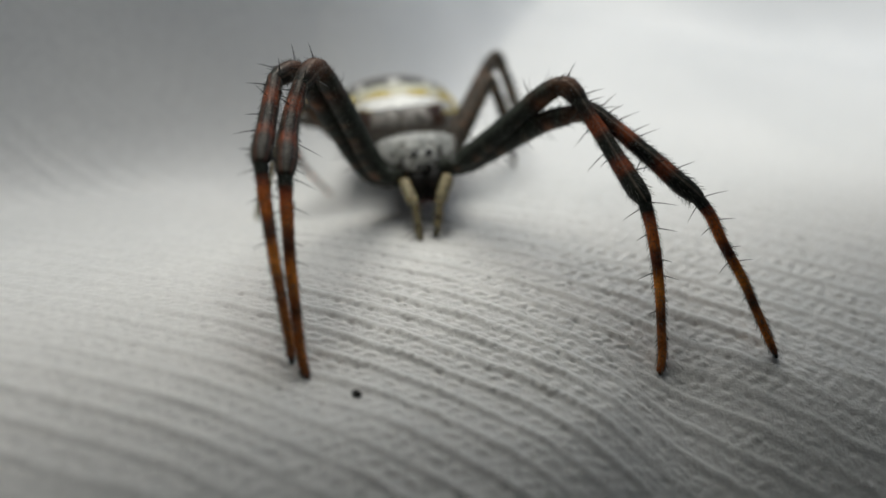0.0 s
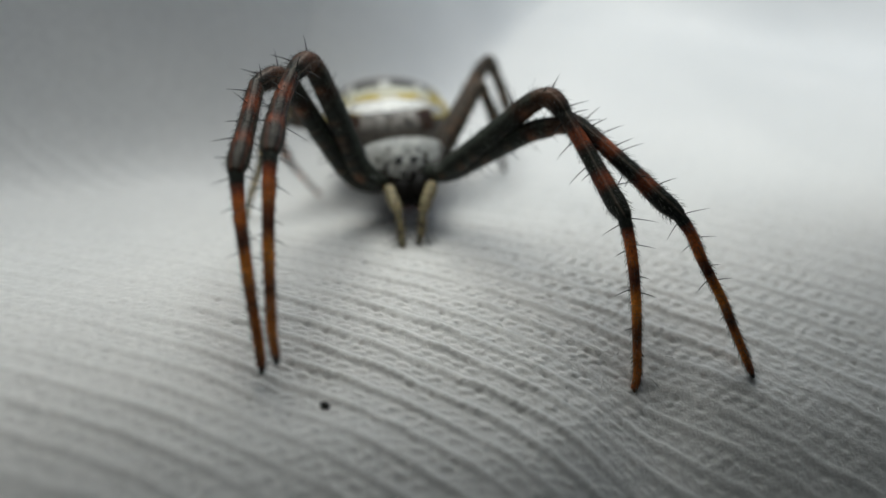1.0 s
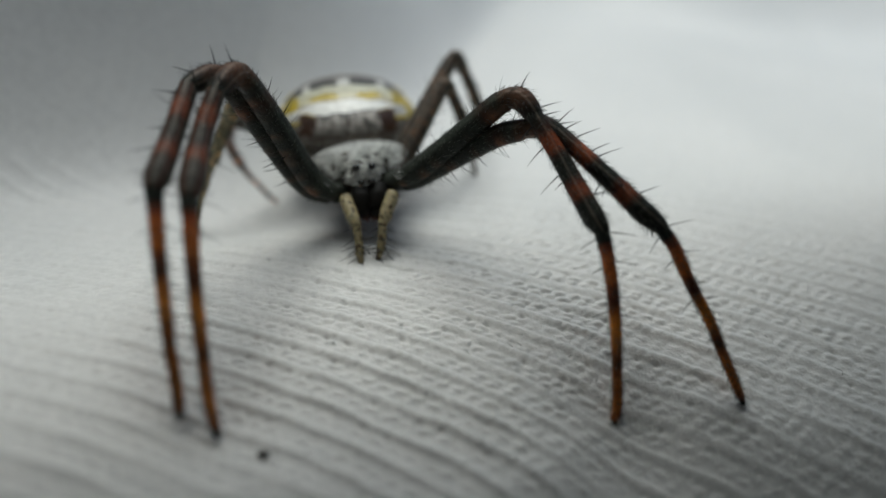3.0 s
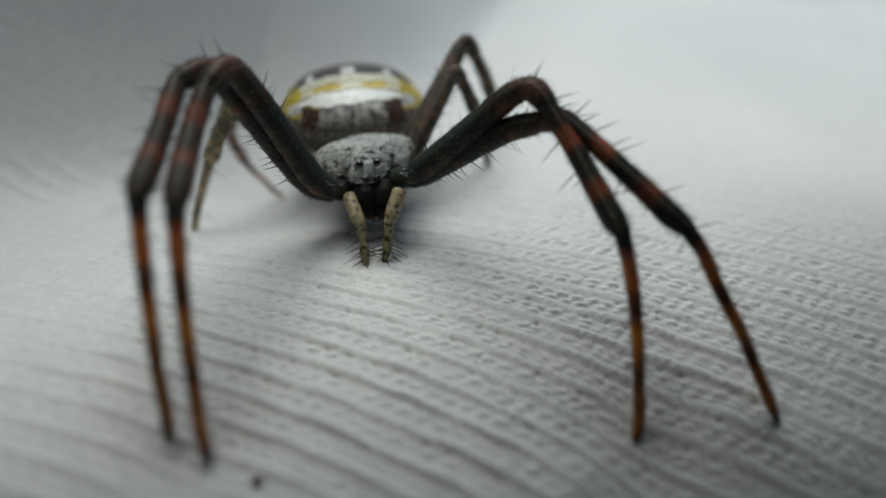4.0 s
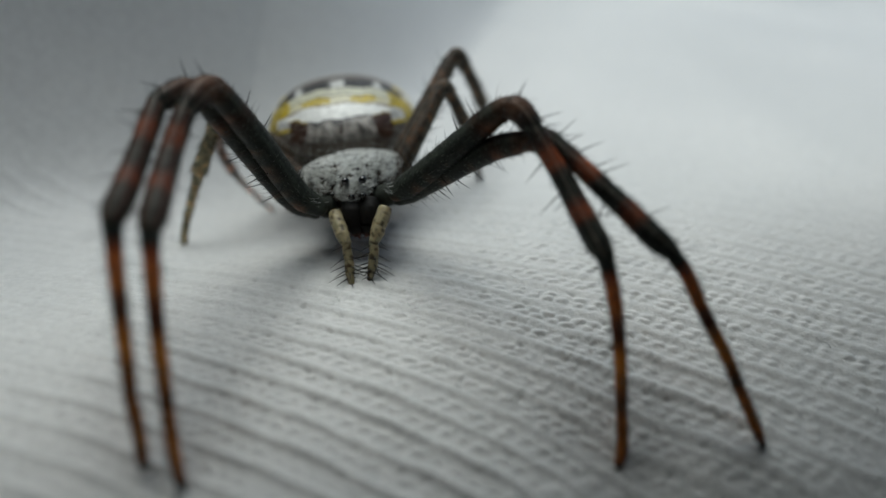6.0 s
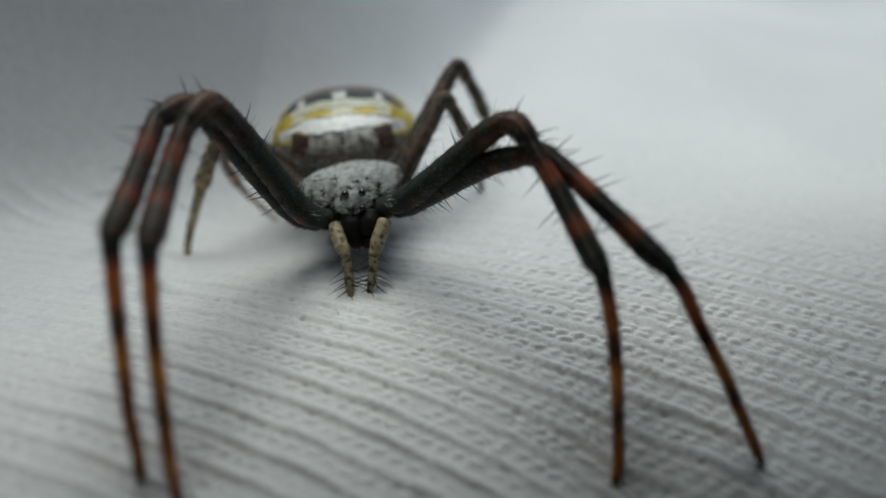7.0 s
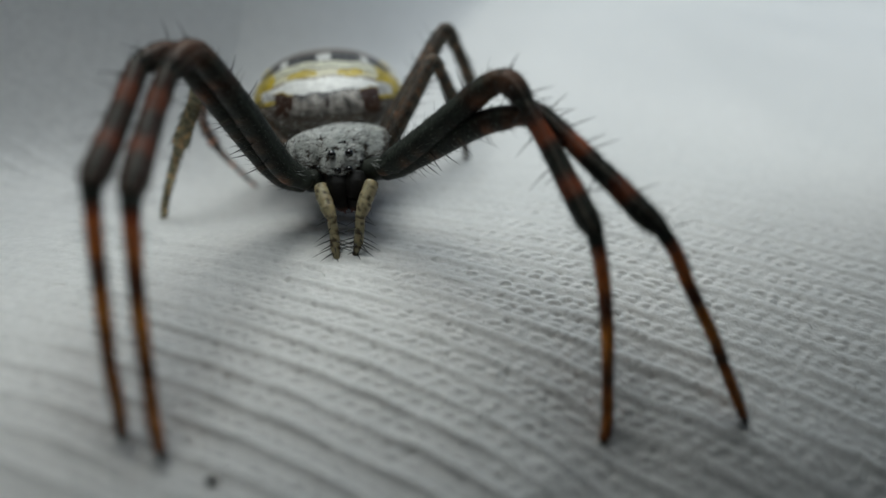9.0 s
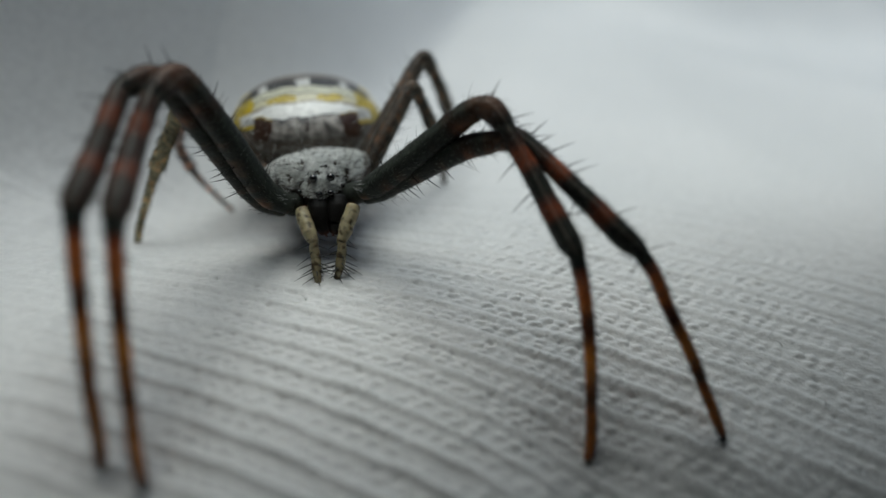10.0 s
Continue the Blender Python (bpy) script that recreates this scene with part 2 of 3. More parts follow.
def make_shade_slab(name, label, size, place, turn=0.0):
    """Plain slab round or above the viewer, added to block light and shade the cloth."""
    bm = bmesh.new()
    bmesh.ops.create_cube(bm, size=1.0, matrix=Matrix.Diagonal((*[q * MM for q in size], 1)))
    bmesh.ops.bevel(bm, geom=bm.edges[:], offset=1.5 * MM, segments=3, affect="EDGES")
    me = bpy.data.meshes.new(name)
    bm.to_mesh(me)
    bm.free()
    me.materials.append(SHADE_SLAB)
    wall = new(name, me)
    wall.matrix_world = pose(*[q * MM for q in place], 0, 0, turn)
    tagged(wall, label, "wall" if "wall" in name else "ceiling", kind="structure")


# walls added to block light from behind the viewer and from the left
make_shade_slab("shade_wall_south", "plain dark grey wall added to block light", (420, 8, 190), (4, -72, 55))
make_shade_slab("shade_wall_west", "plain dark grey wall added to block light", (8, 260, 150), (-76, 30, 34))
# unseen slab in place of the held phone, added to shade the foreground
make_shade_slab("ceiling", "unseen dark grey slab over the viewer, added to shade the foreground", (240, 63.5, 8), (18.4, -29.7, 27.8), 25)


def surface(x, y):
    return float(cloth_base(np.array(x), np.array(y)) + knit(np.array(x), np.array(y)))


# ---- the spider ----
spider = new("spider")
tagged(spider, "black and orange spider with silver and yellow abdomen on white cloth", "spider")

BODY = Matrix.Translation((-0.75, 1.6, 3.1)) @ pose(0, 0, 0, 0, -11, 12)


def to_body(p):
    m = np.array(BODY)
    return np.asarray(p, float) @ m[:3, :3].T + m[:3, 3]


DARK, BROWN = (0.028, 0.032, 0.026), (0.09, 0.045, 0.026)

UMBRE = (0.036, 0.027, 0.021)


def banded(s, stops):
    """Colours along a segment: s from 0 to 1, stops of (place, colour)."""
    at = [q[0] for q in stops]
    return np.stack([np.interp(s, at, [q[1][k] for q in stops]) for k in range(3)], -1)


LOOKS = {  # radius along the segment, colour along the segment
    "femur": ([(0, 0.46), (0.1, 0.62), (0.55, 0.6), (0.93, 0.54), (1, 0.46)], [(0, DARK), (0.12, DARK), (0.7, DARK), (0.8, (0.04, 0.022, 0.015)), (0.9, DARK), (1, BROWN)]),
    "patella": ([(0, 0.47), (0.3, 0.53), (0.8, 0.47), (1, 0.38)], [(0, (0.075, 0.045, 0.029)), (0.3, (0.12, 0.062, 0.038)), (0.55, (0.09, 0.047, 0.03)), (0.8, UMBRE), (1, DARK)]),
    "tibia": ([(0, 0.37), (0.12, 0.39), (0.5, 0.42), (0.8, 0.475), (0.9, 0.48), (1, 0.36)], [(0, DARK), (0.08, UMBRE), (0.15, (0.1, 0.045, 0.03)), (0.21, (0.37, 0.1, 0.043)), (0.3, (0.34, 0.09, 0.038)), (0.36, (0.06, 0.034, 0.026)), (0.42, DARK), (0.54, DARK), (0.6, (0.12, 0.04, 0.026)), (0.65, (0.3, 0.082, 0.036)), (0.7, (0.24, 0.066, 0.03)), (0.77, DARK), (0.9, DARK), (1, DARK)]),
    "metatarsus": ([(0, 0.31), (0.07, 0.31), (0.16, 0.275), (0.5, 0.245), (1, 0.21)], [(0, DARK), (0.09, DARK), (0.15, (0.312, 0.0845, 0.039)), (0.22, (0.65, 0.182, 0.052)), (0.36, (0.676, 0.195, 0.0416)), (0.44, (0.208, 0.065, 0.0286)), (0.53, (0.09, 0.035, 0.02)), (0.6, (0.442, 0.143, 0.0286)), (0.7, (0.78, 0.273, 0.039)), (0.8, (0.624, 0.208, 0.0364)), (0.88, (0.26, 0.091, 0.0286)), (0.95, (0.12, 0.05, 0.022)), (1, (0.286, 0.104, 0.0325))]),
    "tarsus": ([(0, 0.21), (0.5, 0.2), (0.85, 0.17), (1, 0.08)], [(0, (0.26, 0.091, 0.0338)), (0.2, (0.598, 0.195, 0.0416)), (0.6, (0.65, 0.221, 0.0442)), (0.85, (0.338, 0.111, 0.039)), (0.94, (0.05, 0.03, 0.02)), (1, DARK)]),
}
COAT_SEED = random.Random(5)


def leg_segment(name, points, parent, size=1.0, drab=None, stripe=False):
    line = smooth_line(points, 34)
    s = np.linspace(0, 1, 34)
    prof, cols = LOOKS[name]
    if drab:
        cols = [(q, tuple(k * w for w in (drab if name != "femur" else (0.07, 0.052, 0.036)))) for q, k in ((0, 0.6), (0.3, 0.75), (0.7, 1.2), (1, 0.8))]
    r = size * np.interp(s, [p[0] for p in prof], [p[1] for p in prof])
    sides = 32 if name in ("patella", "tibia") else 16
    # rounded ends, sunk into the neighbouring segments
    a, b = line[0] - line[1], line[-1] - line[-2]
    a, b = a / np.linalg.norm(a), b / np.linalg.norm(b)
    body = np.vstack([[line[0] + a * r[0] * q for q in (0.8, 0.6, 0.3)], line, [line[-1] + b * r[-1] * q for q in (0.3, 0.6, 0.8)]])
    girth = np.r_[r[0] * np.array((0.3, 0.72, 0.93)), r, r[-1] * np.array((0.93, 0.72, 0.3))]
    s = np.clip(np.linspace(-3 / 33, 1 + 3 / 33, 40), 0, 1)
    v, f = tube(body, girth, sides, wobble=0.03)
    c = np.repeat(banded(s, cols), sides, axis=0)
    if name in ("patella", "tibia"):            # pale lines run along these segments
        line_mask = np.tile(np.isin(np.arange(32), (3, 9, 14, 20, 27)), 40)[:, None]
        c = np.where(line_mask, c * 0.75 + np.array((0.10, 0.08, 0.064)), c * 0.85)
    if stripe and name == "tibia":              # long rust and pale lines over faint bands
        seam = np.tile(np.isin(np.arange(32), (0, 1, 2, 7, 8, 15, 16, 23, 24)), 40)[:, None]
        rust = np.tile(np.isin(np.arange(32), (4, 5, 11, 12, 19, 20, 28, 29)), 40)[:, None]
        c = c * 0.7 + np.array((0.012, 0.009, 0.007))
        c = np.where(seam, c * 0.8 + np.array((0.04, 0.035, 0.028)), np.where(rust, c + np.array((0.05, 0.012, 0.005)), c * 0.7))
    if drab:                                    # blotched with rust and dark brown
        blot = np.array([noise.noise(tuple(q * 2.3)) + 0.6 * noise.noise(tuple(q * 6.0)) for q in v])[:, None]
        c = c * np.clip(0.95 + 0.9 * blot, 0.3, 1.8) * np.where(blot > 0.25, np.array((1.25, 0.9, 0.7)), 1.0)
    if name == "femur":                         # rusty patches underneath, a pale highlight line painted along the sides
        low = np.clip(-np.sin(np.linspace(0, 2 * np.pi, 16, endpoint=False)) * 1.5 - 0.2, 0, 1)
        patch = np.array([max(0.0, 0.05 + 1.2 * noise.noise((q[0] * 1.7, q[1], q[2] * 1.7))) for q in body])
        c = c + (patch[:, None] * low[None]).reshape(-1, 1) * np.array((0.16, 0.06, 0.024))
        c[np.tile(np.isin(np.arange(16), (1, 7)), 40)] += np.array((0.018, 0.022, 0.017))
    mesh_object(name, v, f, LEG, c, parent, origin=tuple(line[0]))
    return line, r


def coat_hairs(line, r, hairs, count, length, rad, lean=0.8):
    t, a, b = frames_along(line)
    for _ in range(count):
        i = COAT_SEED.randrange(1, len(line) - 1)
        q = COAT_SEED.uniform(0, 2 * math.pi)
        d = math.cos(q) * a[i] + math.sin(q) * b[i]
        root = line[i] + d * r[i] * 0.95
        k = length * COAT_SEED.uniform(0.6, 1.3)
        way = d * (1 - lean * COAT_SEED.uniform(0.5, 1)) + t[i] * lean
        tip = root + way / np.linalg.norm(way) * k
        hairs.append((root, tip, rad, d * k * 0.08))


def big_spines(line, r, hairs, spots, rad=0.035, turn=0):
    """Long black spines: (place along the segment, angle round it, length)."""
    t, a, b = frames_along(line)
    for s, q, k in spots:
        i = int(s * (len(line) - 1))
        d = math.cos(radians(q + turn)) * a[i] + math.sin(radians(q + turn)) * b[i]
        root = line[i] + d * r[i] * 0.9
        tip = root + (d * 0.92 + t[i] * 0.36) * k
        hairs.append((root, tip, rad, d * k * 0.05))


def make_leg(joints, size, label, spines=True, drab=None):
    """joints: points of the femur, patella, tibia, metatarsus and tarsus, each starting where the last one ends."""
    base = np.asarray(joints["femur"][0], float)
    hip = np.asarray(joints["hip"], float)
    line = smooth_line([hip, (hip + base) / 2 + (0, 0, -0.1), base + 0.25 * (np.asarray(joints["femur"][1]) - base) / np.linalg.norm(np.asarray(joints["femur"][1]) - base)], 12)
    v, f = tube(line, size * np.interp(np.linspace(0, 1, 12), (0, 0.4, 0.6, 1), (0.45, 0.6, 0.5, 0.45)), 14, wobble=0.04)
    leg = mesh_object("leg", v, f, LEG, np.tile(DARK, (len(v), 1)), spider, origin=tuple(hip))
    leg["label"] = label
    hairs, fine, down, last = [], [], [], None
    turn = 300 if base[0] > 0 else 0          # the spines stand out sideways on either side of the body
    for name in ("femur", "patella", "tibia", "metatarsus", "tarsus"):
        pts = list(joints[name])
        if last is not None:
            pts = [last] + pts
        line, r = leg_segment(name, pts, leg, size, drab, base[0] < 0 and spines)
        last = tuple(line[-1])
        long = np.linalg.norm(line[-1] - line[0])
        coat_hairs(line, r, fine, int(50 * long), 0.25, 0.008)
        if name in ("patella", "tibia"):
            coat_hairs(line, r, fine, int(60 * long), 0.36, 0.009, 0.7)
        coat_hairs(line, r, down, int(40 * long), 0.3, 0.012)
        if name == "femur":
            coat_hairs(line, r, fine, int(9 * long), 0.75, 0.013, 0.4)
        if spines and name == "femur":
            big_spines(line, r, hairs, [(0.25, 60, 0.8), (0.3, 250, 0.9), (0.38, 280, 0.8), (0.45, 240, 0.9), (0.6, 260, 0.7), (0.65, 80, 0.9), (0.8, 60, 1.0)])
        if spines and name == "patella":
            big_spines(line, r, hairs, [(0.3, 80, 0.9), (0.9, 110, 1.0), (0.6, 10, 1.1), (0.7, 175, 1.1)])
        if spines and name == "tibia":
            if base[0] > 0:
                big_spines(line, r, hairs, [(0.06, 165, 0.8), (0.14, 185, 1.25), (0.3, 175, 0.95), (0.36, 190, 1.3), (0.74, 180, 1.0), (0.08, 10, 1.1), (0.27, 0, 1.2), (0.5, 5, 1.25), (0.55, 15, 0.6), (0.62, 90, 0.8), (0.97, 280, 1.0)], 0.036, turn)
            else:
                big_spines(line, r, hairs, [(0.12, 10, 1.0), (0.45, 0, 0.7), (0.62, 350, 1.1), (0.9, 5, 0.6), (0.2, 175, 0.9), (0.3, 60, 1.3), (0.66, 185, 1.3), (0.95, 180, 0.5)], 0.03)
        if spines and name == "metatarsus":
            big_spines(line, r, hairs, [(0.07, 10, 1.0), (0.06, 180, 1.25), (0.25, 185, 0.95), (0.3, 350, 0.6), (0.6, 5, 0.8), (0.62, 180, 0.75), (0.5, 175, 0.5), (0.88, 10, 0.4)], 0.03, turn)
    v, f = spikes(hairs + fine)
    ob = mesh_object("bristles", v, f, BRISTLE, None, leg, origin=tuple(hip))
    tagged(ob, kind="stuff")
    v, f = spikes(down)
    tagged(mesh_object("down", v, f, GREY_HAIR, None, leg, origin=tuple(hip)), kind="stuff")
    return leg


def from_hip(p):
    return tuple(to_body(p))


leg_right_front = make_leg(dict(
    hip=from_hip((1.2, -1.3, -0.2)),
    femur=[(1.75, -0.65, 4.1), (2.6, -0.7, 4.85), (4.16, -1.0, 6.72), (5.6, -1.3, 8.6), (6.3, -1.55, 9.36)],
    patella=[(6.85, -1.9, 9.4), (7.48, -2.4, 8.93)],
    tibia=[(8.66, -3.6, 7.76), (9.99, -5.4, 6.4), (10.65, -6.4, 5.82)],
    metatarsus=[(11.2, -7.4, 4.5), (11.7, -8.7, 2.71), (12.0, -9.8, 1.1)],
    tarsus=[(12.3, -10.4, -0.3), (12.15, -11.0, -1.0)]), 1.0, "dark front leg with rust-red bands and orange foot")
leg_right_second = make_leg(dict(
    hip=from_hip((1.6, -0.5, -0.4)),
    femur=[(1.9, -0.35, 3.7), (3.55, -0.6, 5.12), (5.83, -1.4, 7.22), (7.28, -2.1, 8.2)],
    patella=[(7.9, -2.4, 8.5), (8.54, -2.8, 8.5)],
    tibia=[(10.18, -4.0, 7.69), (11.3, -4.8, 7.12), (12.4, -5.6, 6.52), (13.16, -6.05, 6.16)],
    metatarsus=[(13.9, -6.6, 5.49), (14.64, -7.2, 4.46), (15.73, -8.1, 3.16), (16.5, -8.7, 2.05)],
    tarsus=[(17.0, -9.1, 1.35), (17.9, -9.7, 0.06)]), 0.97, "dark second leg with rust-red bands and orange foot")
leg_left_front = make_leg(dict(
    hip=from_hip((-1.2, -1.3, -0.3)),
    femur=[(-1.9, -0.9, 2.85), (-3.0, -1.0, 3.6), (-4.4, -1.6, 6.34), (-5.78, -2.4, 9.0)],
    patella=[(-6.04, -3.1, 9.05), (-6.27, -4.20, 8.65)],
    tibia=[(-6.2, -6.2, 7.5), (-5.46, -9.48, 6.6)],
    metatarsus=[(-5.21, -10.2, 5.76), (-4.66, -11.6, 3.86), (-3.95, -13.1, 1.85)],
    tarsus=[(-3.6, -13.8, 0.9), (-3.05, -14.65, -0.05)]), 1.0, "dark front leg lifted for a step, orange towards the foot")
leg_left_second = make_leg(dict(
    hip=from_hip((-1.6, -0.5, -0.5)),
    femur=[(-2.2, -0.5, 2.4), (-3.5, -0.6, 3.1), (-5.2, -1.3, 5.9), (-6.6, -2.2, 8.64)],
    patella=[(-7.0, -3.0, 8.86), (-7.47, -4.10, 8.7)],
    tibia=[(-7.16, -6.80, 7.49), (-6.74, -9.5, 6.74)],
    metatarsus=[(-6.16, -10.9, 4.96), (-5.4, -12.5, 3.0), (-5.1, -13.1, 2.4)],
    tarsus=[(-4.75, -13.7, 1.2), (-4.5, -14.25, 0.15)]), 0.97, "dark second leg with rust-red bands and orange foot")
leg_left_third = make_leg(dict(
    hip=from_hip((-1.6, 0.5, -0.6)),
    femur=[(-2.6, 1.8, 2.2), (-5.0, 2.6, 3.2), (-7.9, 3.4, 5.0)],
    patella=[(-8.3, 3.4, 5.0), (-8.7, 3.2, 4.2)],
    tibia=[(-9.2, 3.0, 2.9), (-9.7, 2.8, 1.6)],
    metatarsus=[(-10.1, 2.6, 0.3), (-10.5, 2.4, -1.0)],
    tarsus=[(-10.7, 2.2, -1.9), (-10.9, 2.0, -3.1)]), 0.88, "short brown third leg with yellowish shin", False, (0.40, 0.36, 0.22))
leg_left_hind = make_leg(dict(
    hip=from_hip((-1.3, 1.6, -0.7)),
    femur=[(-2.2, 3.2, 2.0), (-5.8, 4.8, 3.2), (-9.2, 6.0, 3.0)],
    patella=[(-9.7, 6.2, 2.6), (-9.9, 6.4, 1.6)],
    tibia=[(-9.6, 6.4, 0.7), (-9.2, 6.4, 0.0)],
    metatarsus=[(-8.7, 6.4, -0.7), (-8.0, 6.4, -1.4)],
    tarsus=[(-7.5, 6.4, -1.9), (-6.9, 6.4, -2.5)]), 0.6, "thin reddish-brown hind leg tucked behind the body", False, (0.48, 0.36, 0.32))
leg_right_third = make_leg(dict(
    hip=from_hip((1.6, 0.6, -0.6)),
    femur=[(1.5, 2.4, 3.6), (2.3, 4.2, 5.4), (3.05, 5.9, 7.0)],
    patella=[(3.3, 6.2, 7.1), (3.7, 6.5, 6.5)],
    tibia=[(4.2, 6.8, 5.6), (4.7, 7.2, 4.6)],
    metatarsus=[(5.2, 7.5, 3.2), (5.6, 7.8, 2.0)],
    tarsus=[(5.8, 7.9, 1.4), (6.0, 8.0, 0.75)]), 0.78, "brown third leg behind the body", False, (0.13, 0.103, 0.07))
leg_right_hind = make_leg(dict(
    hip=from_hip((1.3, 1.6, -0.7)),
    femur=[(1.0, 3.4, 3.1), (2.2, 6.4, 5.4), (3.35, 9.3, 7.7)],
    patella=[(3.7, 9.7, 7.8), (4.3, 10.2, 6.9)],
    tibia=[(5.0, 10.8, 5.6), (5.6, 11.4, 4.3)],
    metatarsus=[(6.2, 12.2, 2.6), (6.5, 12.8, 1.4)],
    tarsus=[(6.7, 13.3, 0.7), (6.8, 13.8, 0.1)]), 0.85, "brown hind leg bent high behind the abdomen", False, (0.13, 0.103, 0.07))


def make_carapace():
    """Low pear-shaped shield, wide behind and narrow at the head, covered in silver hair."""
    nu, nv = 128, 80
    v, c = [], []
    rnd = np.random.default_rng(8)
    for i in range(nv):
        w = i / (nv - 1)                       # 0 rim, 1 crown
        for j in range(nu):
            a = 2 * math.pi * j / nu
            sx, sy = math.cos(a), math.sin(a)   # sy < 0: the head
            y = sy * (2.75 if sy > 0 else 2.3)
            half = np.interp(y, (-2.3, -1.4, -0.4, 0.8, 2.0, 2.75), (1.15, 1.4, 2.35, 3.1, 2.85, 1.7))
            x = half * np.sign(sx) * abs(sx) ** 0.8 if abs(sx) > 1e-9 else 0.0
            k = math.cos(w * math.pi / 2) ** 0.75 if w < 1 else 0.0
            top = 1.35 + 0.1 * math.exp(-((y + 1.6) / 0.9) ** 2) - 0.10 * max(y, 0)
            z = -0.25 + (top + 0.25) * math.sin(w * math.pi / 2) ** 0.8
            px, py = x * k, y * k
            v.append((px, py, z))
            hair = min(max((z - 0.3) / 0.25, 0), 1)
            if py < -1.75:
                hair *= min(max((z - 0.12) / 0.15, 0), 1)
            n = noise.noise((px * 3.9, py * 3.1, 7.0))      # bare flecks
            m = min(max(0.95 - 5 * max(n - 0.03, 0), 0.03), 1) * hair
            silver, skin = np.array((0.42, 0.42, 0.38)), np.array((0.055, 0.04, 0.029))
            c.append(silver * m + skin * (1 - m))
    f = [(i * nu + j, i * nu + (j + 1) % nu, (i + 1) * nu + (j + 1) % nu, (i + 1) * nu + j) for i in range(nv - 1) for j in range(nu)]
    f.append(tuple(range(nu))[::-1])
    ob = mesh_object("carapace", to_body(v), f, CARAPACE, np.array(c), spider, origin=tuple(to_body((0, 0, 0))))
    ob["label"] = "carapace covered in silvery white hair with dark flecks"
    # silver hair lying on the shield
    r = random.Random(2)
    white, dark = [], []
    V = np.array(v)
    for _ in range(12000):
        p = V[r.randrange(nu * 6, len(V))]
        if p[2] < (0.2 if p[1] < -1.6 else 0.38):
            continue
        if noise.noise((p[0] * 3.9, p[1] * 3.1, 7.0)) > 0.09 and r.random() < 0.98:
            continue
        q = p + (r.uniform(-0.1, 0.1), r.uniform(-0.1, 0.1), 0.02)
        bend = 1.3 * noise.noise((q[0] * 1.6, q[1] * 1.3, 4.0)) + r.uniform(-0.3, 0.3)
        way = np.array((-0.3 * q[0] + bend, -0.8, 0.16 + 0.15 * r.random()))
        k = r.uniform(0.18, 0.42)
        (white if r.random() < 0.93 else dark).append((to_body(q), to_body(q + way * k), 0.018, (0, 0, 0.05)))
    for _ in range(160):                        # tufts at the roots of the front legs
        side = r.choice((-1, 1))
        q = np.array((side * r.uniform(1.2, 2.2), r.uniform(-1.7, -0.6), r.uniform(0.1, 0.5)))
        white.append((to_body(q), to_body(q + np.array((side * r.uniform(0.1, 0.4), r.uniform(-0.4, 0.1), r.uniform(0.1, 0.35)))), 0.008, (0, 0, 0.03)))
    for root, spread, count in (((1.5, -1.15, 4.4), 0.4, 16), ((-1.75, -1.3, 3.5), 0.3, 8)):   # tufts where the front legs begin
        for _ in range(count):
            q = np.array(root) + [r.gauss(0, spread * 0.5) for _ in range(3)]
            white.append((q, q + np.array((np.sign(root[0]) * r.uniform(0.1, 0.35), r.uniform(-0.12, 0.0), r.uniform(-0.1, 0.12))), 0.006, (0, 0, 0.02)))
    for _ in range(260):                        # dark hair round the face and the leg roots
        side = r.choice((-1, 1))
        q = np.array((side * r.uniform(0.7, 2.0), r.uniform(-2.1, -1.0), r.uniform(-0.4, 0.15)))
        dark.append((to_body(q), to_body(q + np.array((side * r.uniform(-0.1, 0.4), r.uniform(-0.6, -0.1), r.uniform(-0.4, 0.2)))), 0.012, (0, 0, 0.03)))
    for items, mat, name in ((white, WHITE_HAIR, "silver_hair"), (dark, BRISTLE, "dark_hair")):
        hv, hf = spikes(items)
        tagged(mesh_object(name, hv, hf, mat, None, ob, origin=tuple(to_body((0, 0, 0)))), kind="stuff")
    return ob


carapace = make_carapace()


def ball(name, centre, radii, mat, parent, colours=None, seg=20, rings=12):
    v, f = [], []
    for i in range(rings + 1):
        a = math.pi * i / rings
        for j in range(seg):
            b = 2 * math.pi * j / seg
            v.append((centre[0] + radii[0] * math.sin(a) * math.cos(b), centre[1] + radii[1] * math.sin(a) * math.sin(b), centre[2] + radii[2] * math.cos(a)))
    f = [(i * seg + j, (i + 1) * seg + j, (i + 1) * seg + (j + 1) % seg, i * seg + (j + 1) % seg) for i in range(rings) for j in range(seg)]
    return mesh_object(name, to_body(v), f, mat, None if colours is None else np.tile(colours, (len(v), 1)), parent, origin=tuple(to_body(centre)))


# four eyes in front, two at the sides of the head
for ex, ey, ez, er in ((-0.2, -2.02, 1.2, 0.2), (0.63, -2.02, 1.16, 0.2), (-0.03, -2.38, 0.5, 0.17), (0.52, -2.38, 0.5, 0.17), (-0.95, -1.95, 0.55, 0.11), (1.12, -1.85, 0.55, 0.11)):
    ball("eye", (ex, ey, ez), (er, er, er), EYE_GLASS, carapace)

# underside of the front body
ball("sternum", (0, 0.2, -0.35), (1.7, 2.1, 0.75), LEG, spider, BROWN)

